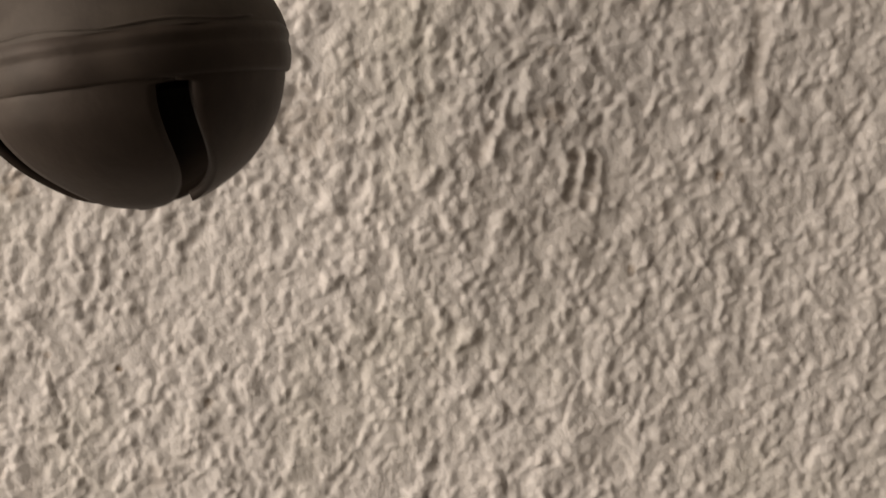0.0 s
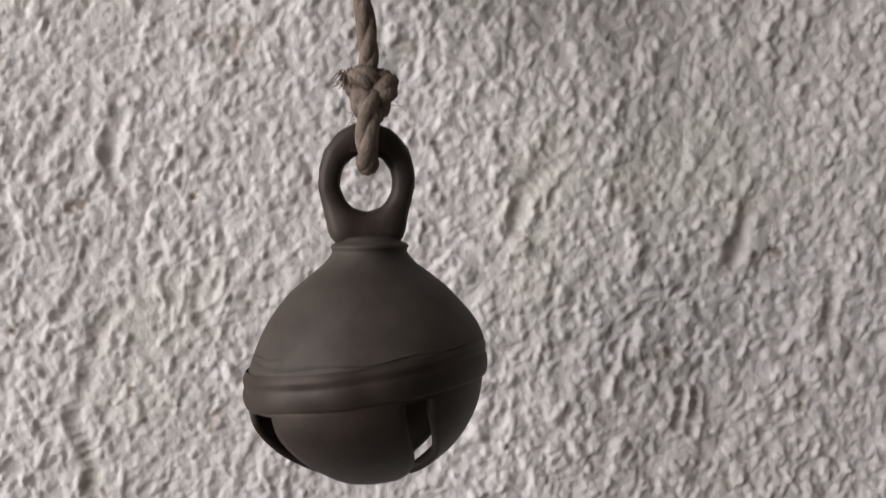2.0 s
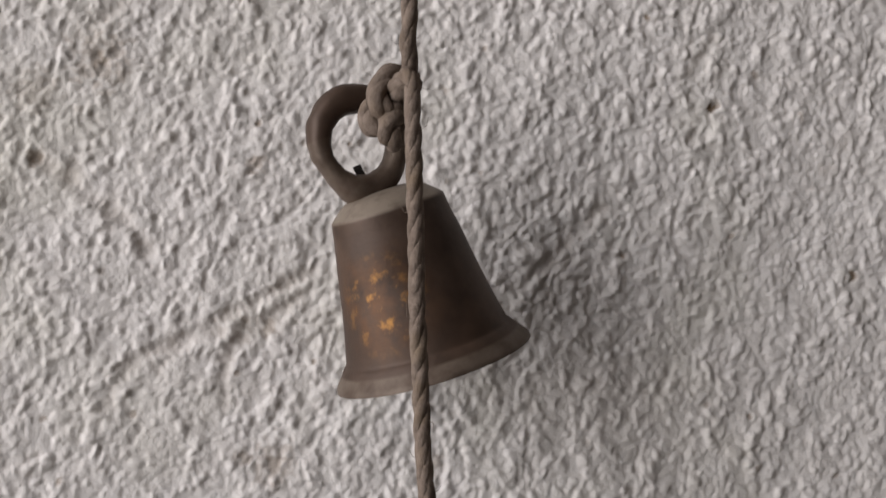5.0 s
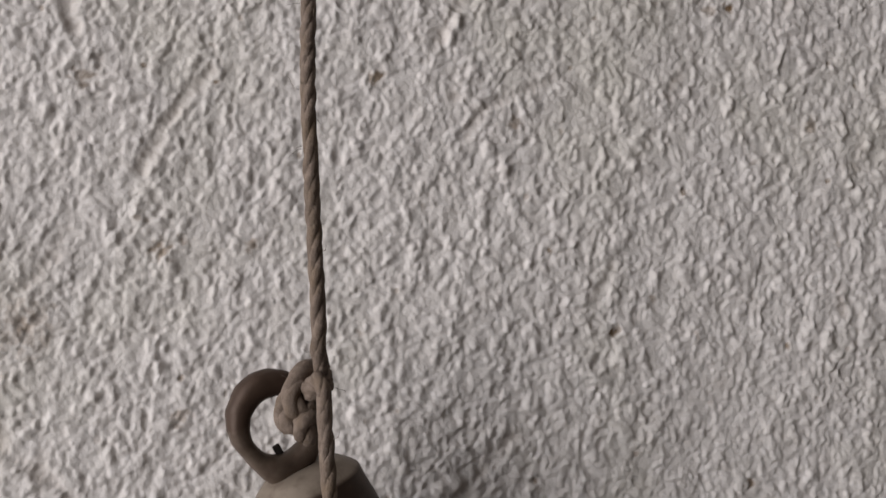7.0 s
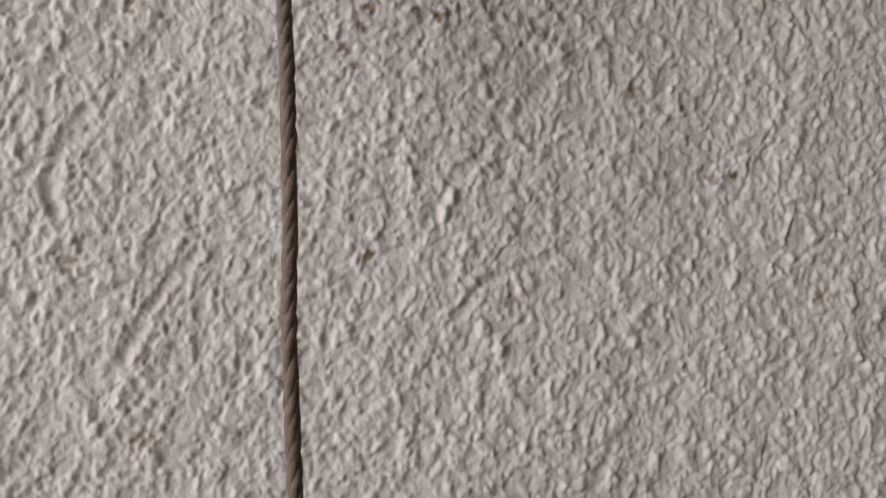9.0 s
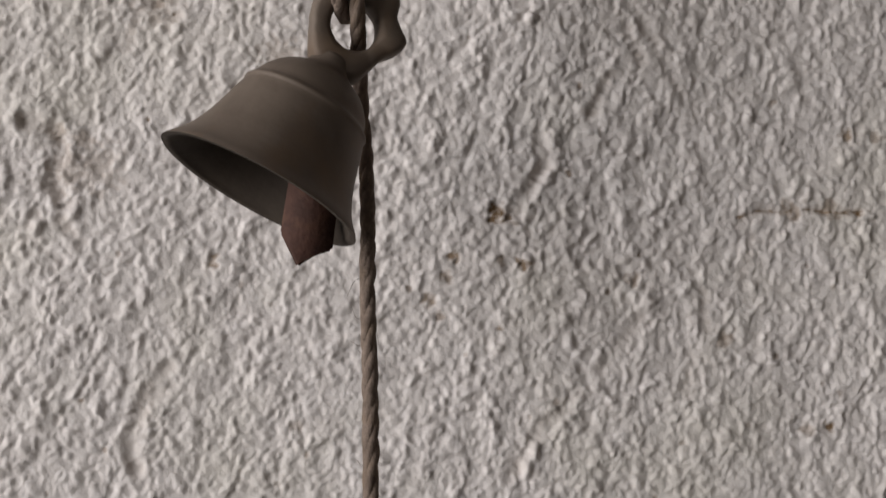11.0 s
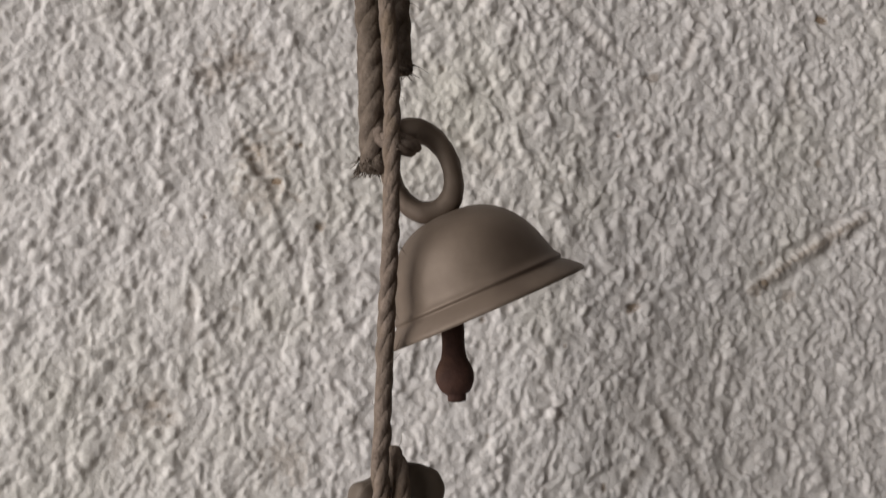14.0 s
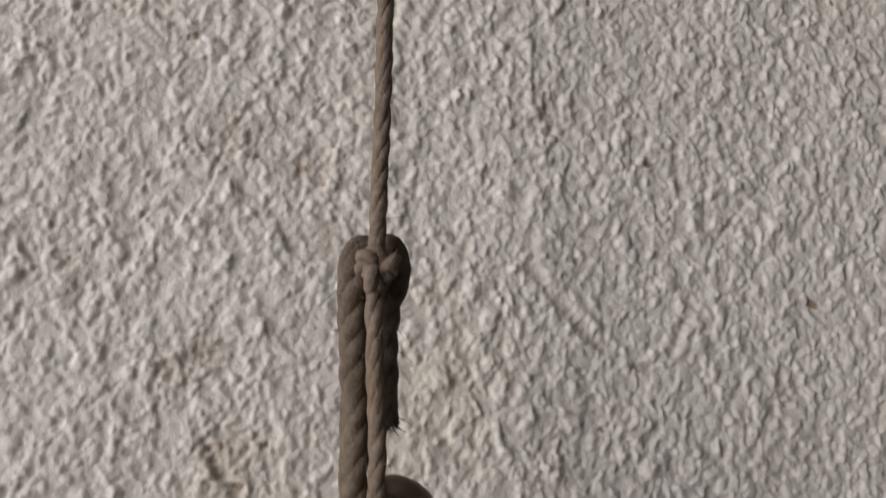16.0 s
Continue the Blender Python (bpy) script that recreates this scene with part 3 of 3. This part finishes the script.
slab("ceiling", paint, "plain dull painted ceiling", "ceiling", (ROOM_W - 0.15, ROOM_E + 0.15, ROOM_S - 0.15, 0.2, CEIL + 0.002, CEIL + 0.15))


# ---- bells ----
def open_bell(profile, wall_mm, parent, mat, seed):
    """A cast bell body, open below: outer skin, lip and inner skin in one mesh."""
    outer = smooth_profile(mm(*profile), 3)
    inner = [(max(r - wall_mm / 1000, 0.0), z - (wall_mm / 1000 if r < 0.012 else 0.0)) for r, z in outer[::-1]]
    inner = [(r, max(z, 0.0003)) for r, z in inner]
    inner[-1] = (outer[0][0] - 0.0012, 0.0)
    bm = lathe(outer, seed=seed)
    part("body", bm, mat, parent)
    part("inner_skin", lathe([(r, z) for r, z in inner] + [outer[0]], seed=seed), inner_shaded, parent, "dull inner face, darkened for the shade in the hollow")


def jingle_bell():
    LEAN = 0.139
    t = thing("jingle_bell", pose(0.0050, -0.064, 0.1461), "round dark bronze jingle bell with slotted petals on a cord", "bell", "bells on the cord")
    dome = mm((22.3, 3.4), (21.2, 6.4), (19.6, 9.6), (17.4, 12.7), (14.7, 15.7), (11.2, 18.6), (8.9, 20.4), (7.7, 21.7), (7.1, 22.7), (7.15, 23.2), (7.35, 23.6), (7.1, 24.1), (5.9, 24.7), (4.5, 25.6), (0, 26))
    part("dome", lathe(smooth_profile(dome, 3), lean=LEAN, skew=0.045), pale_bronze, t)
    band = mm((22.2, 3.5), (22.6, 2.9), (22.85, 2.2), (22.75, 1.3), (22.75, 0.8), (23.0, 0.1), (23.05, -1.2), (22.8, -2.6), (22.45, -3.2), (21.4, -3.4))
    part("seam_band", lathe(smooth_profile(band, 3), lean=LEAN, wobble=0.0009, seed=3), dark_bronze, t)
    # creases where the two halves were pressed together
    for a0, a1, z0, z1, r in ((196, 272, 4.9, 4.0, 0.32), (188, 238, 5.9, 6.1, 0.2), (268, 330, 4.1, 4.3, 0.26)):
        line = []
        for i in range(25):
            k = i / 24
            a, z = radians(a0 + (a1 - a0) * k), (z0 + (z1 - z0) * k + 0.25 * math.sin(9 * k + a0)) / 1000
            rr = 0.0223 - 0.36 * (z - 0.0034)
            line.append((rr * math.cos(a) + 0.045 * z, rr * math.sin(a), z + LEAN * rr * math.cos(a) * math.exp(-(z / 0.012) ** 2)))
        bm = bmesh.new()
        tube(bm, np.array(line), np.array([r / 1000 * math.sin(math.pi * (0.04 + 0.92 * i / 24)) ** 0.6 for i in range(25)]), 8)
        part("crease", bm, pale_bronze, t)
    lower = smooth_profile(mm((22.2, -2.6), (22.1, -4.5), (21.3, -7.8), (19.4, -11.2), (16.4, -14.6), (12.4, -17.6), (8.6, -19.7), (5.4, -20.6), (3.2, -21.0)), 9)
    for a0, a1, w0, w1 in ((-63, 27, 2.5, 3.0), (27, 117, 3.0, 3.0), (117, 212, 3.0, 4.4), (212, 297, 4.4, 2.5)):
        a0, a1 = radians(a0), radians(a1)
        bm = bmesh.new()
        rows = []
        for r, z in lower:
            low = min(1, max(0, (-z - 0.004) / 0.0165))
            wide = (1 + 0.15 * low) / 1000
            # the front slot runs on beside the pole, not towards it
            bend = radians(40) * low ** 2
            lo, hi = a0, a1
            if z < -0.0038:
                lo, hi = a0 + bend * (w0 == 2.5), a1 + bend * (w1 == 2.5)
                lo, hi = lo + math.asin(min(0.95, w0 * wide / r)), hi - math.asin(min(0.95, w1 * wide / r))
            if hi - lo < 0.12:
                continue
            row = []
            for i in range(19):
                a = lo + (hi - lo) * i / 18
                x, y = r * math.cos(a), r * math.sin(a)
                row.append(bm.verts.new((x, y, z + LEAN * x * math.exp(-(z / 0.012) ** 2))))
            rows.append(row)
        for a, b in zip(rows, rows[1:]):
            for i in range(18):
                bm.faces.new((a[i], b[i], b[i + 1], a[i + 1]))
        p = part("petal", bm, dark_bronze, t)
        so = p.modifiers.new("thickness", "SOLIDIFY")
        so.thickness, so.offset = 0.0016, -1
    part("loop", loop_bar(0.0049, 0.0054, 0.0026, (9.2, 9.5, 10.2, 10.9, 11.3, 11.3, 10.8, 9.9, 9.3, 9.1, 9.2, 10.2, 12.9, 12.8, 12.8, 12.9, 10.2, 9.2)), dark_bronze, t, m=pose(0.0005, 0, 0.0358, 0, 0, 5))
    return t


def tall_bell():
    t = thing("hand_bell", pose(0.0103, -0.0315, 0.2460, 7, -16.8, 0) @ Matrix.Scale(1.043, 4), "tall brown bronze bell with worn orange brass spots, hanging tilted", "bell", "bells on the cord")
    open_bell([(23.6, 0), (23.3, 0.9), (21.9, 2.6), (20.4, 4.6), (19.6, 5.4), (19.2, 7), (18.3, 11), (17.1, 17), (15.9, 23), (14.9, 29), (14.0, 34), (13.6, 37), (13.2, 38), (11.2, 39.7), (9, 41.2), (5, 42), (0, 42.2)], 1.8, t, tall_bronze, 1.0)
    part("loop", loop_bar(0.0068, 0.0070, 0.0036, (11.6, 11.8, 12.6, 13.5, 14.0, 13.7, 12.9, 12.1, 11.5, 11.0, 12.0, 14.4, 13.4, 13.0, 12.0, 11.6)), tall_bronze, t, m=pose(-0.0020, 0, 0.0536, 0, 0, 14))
    bm = bmesh.new()
    tube(bm, np.array(mm((-2.2, 0, 41.5), (-3.4, 0, 46), (-3.9, 0, 49))), 0.001, 8)
    part("clapper_wire", bm, iron, t, "stub of black iron wire")
    return t


def flared_bell():
    t = thing("hand_bell", pose(-0.0181, -0.067, 0.4772, -7.5, 29.5, 0), "grey dusty brass bell with flared open mouth, hanging tilted", "bell", "bells on the cord")
    open_bell([(24, 0), (23.4, 1.0), (21.6, 3.0), (19.8, 6), (18.2, 10), (17.0, 14), (16.1, 17.6), (15.3, 20.6), (15.45, 21.5), (14.9, 22.3), (14.2, 23.0), (13.0, 25.8), (10.2, 29.0), (6.9, 31.0), (5.6, 32.2), (5.0, 34.0), (4.2, 35.6), (0, 36.2)], 1.7, t, grey_brass, 2.0)
    part("loop", loop_bar(0.0055, 0.0059, 0.0034, (11.0, 10.5, 12.6, 13.7, 12.9, 12.3, 11.4, 10.4, 10.0, 11.2, 10.7, 10.3, 10.1, 10.7, 12.0, 13.2, 13.6, 13.6, 13.0, 11.2, 10.0, 10.0, 11.7, 12.8), seg=96, power=3.6), grey_brass, t, m=pose(0.0002, 0.0000, 0.0443, 0, -29.5, 10))
    bm = bmesh.new()
    top, bot = [], []
    for x, z in mm((-4.0, -2.5), (4.0, -2.5), (6.2, -30), (6.4, -41.2), (3.0, -42.0), (-0.8, -46), (-5.6, -38.8), (-5.4, -28)):
        top.append(bm.verts.new((x, -0.0014, z)))
        bot.append(bm.verts.new((x, 0.0014, z)))
    bm.faces.new(top)
    bm.faces.new(bot[::-1])
    for i in range(len(top)):
        j = (i + 1) % len(top)
        bm.faces.new((top[i], bot[i], bot[j], top[j]))
    bmesh.ops.bevel(bm, geom=bm.edges[:], offset=0.0005, segments=2, affect="EDGES")
    part("clapper", bm, rust, t, "flat reddish rusty iron tongue", m=pose(0.0, 0.0, 0.033, 7, -20.2, 0))
    return t


def dome_bell():
    t = thing("hand_bell", pose(0.0262, -0.0545, 0.5602, 1, -22.5, 0) @ Matrix.Scale(1.02, 4), "wide dusty brass dome bell with rim and rusty clapper", "bell", "bells on the cord")
    open_bell([(23.3, -0.7), (23.3, 0.1), (21.6, 1.8), (20.0, 3.0), (19.5, 3.5), (19.8, 4.2), (19.2, 5.0), (18.7, 6), (18.2, 8), (17.0, 12.0), (14.6, 16.2), (10.8, 19.7), (6, 21.8), (0, 22.4)], 1.6, t, dusty_brass, 3.0)
    part("loop", loop_bar(0.0046, 0.0066, 0.0029, (8.9, 9.3, 10.5, 12.0, 12.8, 12.0, 10.4, 9.2, 8.8, 9.0, 10.2, 11.4, 11.4, 11.4, 10.2, 9.0)), dusty_brass, t, m=pose(-0.0010, 0, 0.0327, 0, 0, -20))
    prof = mm((0, 22), (2.2, 22), (2.4, 10), (2.6, -2), (2.5, -6), (2.9, -9), (4.1, -11.5), (4.1, -14), (3.0, -16.2), (2.0, -16.8), (1.9, -18.2), (0, -18.4))
    bm = lathe(smooth_profile(prof, 2), 24, 0.0009)
    for v in bm.verts:
        v.co.y *= 0.7
    part("clapper", bm, rust, t, "reddish rusty iron clapper", m=pose(-0.0078, 0, 0.001, -4, 20.5, 0))
    return t


jingle_bell()
tall_bell()
flared_bell()
dome_bell()

# ---- the cord that carries them ----
cord = thing("bell_cord", pose(0, 0, 0), "weathered twisted jute cord with knots and a folded old rope", "cord")
part("upper_cord", rope([(6, -66, 1500), (6, -65, 800), (5.5, -64, 703), (5.4, -64, 680), (4.8, -64, 665), (4.2, -65.5, 652), (3.8, -67, 646)], 0.0019, step=0.0011, fuzz=120), jute, cord)
part("rope_fold", rope([(1.0, -62, 589.5), (1.0, -62, 600), (0.8, -62.5, 615), (-0.1, -63, 632), (-0.3, -63, 641.5), (0.9, -61, 648.6), (4.8, -58, 649.6), (8.2, -60, 649.6), (9.4, -60.5, 644), (7.4, -59, 636), (7.2, -58.5, 627), (7.4, -58, 613)], 0.0031, 4, 0.022, fuzz=420, seed=4), old_rope, cord, "thick dark old rope folded over")
part("knot", rope(knot_path(4.0, -66.5, 644, 3.1, 2.2, 4.2, 0.4), 0.0021, 2, 0.009, 0.0006, fuzz=300, seed=5), jute, cord, "frayed grey knot")
part("cord_run", rope([(3.8, -67, 643), (3.5, -67.2, 634), (3.9, -67, 622), (4.5, -67, 612), (4.6, -67, 602), (4.2, -67.5, 596), (4.0, -67.5, 588), (3.4, -66.5, 570), (2.2, -66, 553), (1.5, -66, 540), (0.8, -67, 531), (0.1, -69.5, 527), (0.4, -68.5, 521.5), (1.4, -62, 518.6), (2.4, -56, 520), (3.2, -55.5, 525), (4.0, -61, 529), (4.6, -67, 525.5), (4.7, -66, 518), (4.8, -58, 511), (5.2, -50, 503), (6.0, -46, 487), (5.9, -48, 470), (5.4, -55, 452), (5.2, -60, 436), (4.4, -63, 400), (3.1, -64, 375), (2.9, -64, 330), (2.6, -62, 318), (3.4, -58, 312)], 0.0019, fuzz=160, seed=6), jute, cord)
part("hitch", rope([(2.4, -65, 596), (4.5, -67.5, 594), (8.2, -66, 593.5), (9.8, -62, 595), (8.4, -58.5, 597), (4, -59, 598.5), (2.2, -62, 598), (2.4, -65.5, 596.5)], 0.0017, fuzz=200, seed=7), jute, cord)
part("knot", rope([(3.3, -56.2, 309.9), (3.3, -52.5, 311.1), (2.9, -48.8, 312.4), (0.5, -51.0, 312.4), (-2.1, -54.8, 310.7), (-3.8, -56.2, 306.8), (-2.7, -56.2, 303.6), (0.3, -52.5, 303.9),
    (0.9, -48.0, 305.8), (-3.1, -47.2, 306.2), (-5.5, -51.8, 303.4), (-5.0, -54.8, 300.2), (-2.4, -53.2, 300.6), (-1.6, -48.8, 304.2), (1.3, -49.5, 305.4), (0.3, -54.8, 303.4),
    (-1.7, -56.6, 300.5), (-1.1, -55.1, 297.5), (0.8, -51.0, 297.9), (1.6, -48.0, 301.7), (2.7, -52.5, 306.6), (0.5, -57.4, 308.1), (3.3, -58.9, 309.1), (3.3, -56.2, 309.5)],
    0.0028, 3, 0.014, 0.0006, fuzz=220, seed=8), jute, cord, "hard grey knot tied round the bell loop")
part("lower_cord", rope([(0.5, -57, 309), (2.2, -60.5, 310.5), (3.2, -63.5, 307), (3.0, -66, 300), (3.1, -67.5, 285), (3.3, -67.5, 265), (3.6, -67.5, 246), (4.4, -66, 226), (6.2, -64.5, 209), (6.0, -64, 202)], 0.0019, fuzz=160, seed=9), jute, cord)
part("knot", rope(knot_path(6.7, -64.5, 198.8, 3.3, 2.8, 3.8, 2.2), 0.0024, 3, 0.010, 0.0006, fuzz=250, seed=10), jute, cord, "fuzzy pale knot above the bell loop")
part("hitch", rope([(6.6, -67.5, 198), (6.2, -69.5, 193), (5.9, -69.3, 188), (5.7, -65.5, 185.4), (5.6, -61.5, 186), (5.7, -59.5, 190), (6.2, -61, 196)], 0.0022, fuzz=200, seed=11), jute, cord)
part("frayed_end", frayed_end(0.6, -62, 590, 3.2, 150, 2.8, 21), old_rope, cord, "frayed rope end")
part("frayed_end", frayed_end(7.4, -58, 613, 2.8, 90, 2.6, 22), old_rope, cord, "frayed rope end")
part("frayed_end", frayed_end(2.6, -66, 201, 1.6, 60, 3.2, 23), jute, cord, "pale frayed cord end")
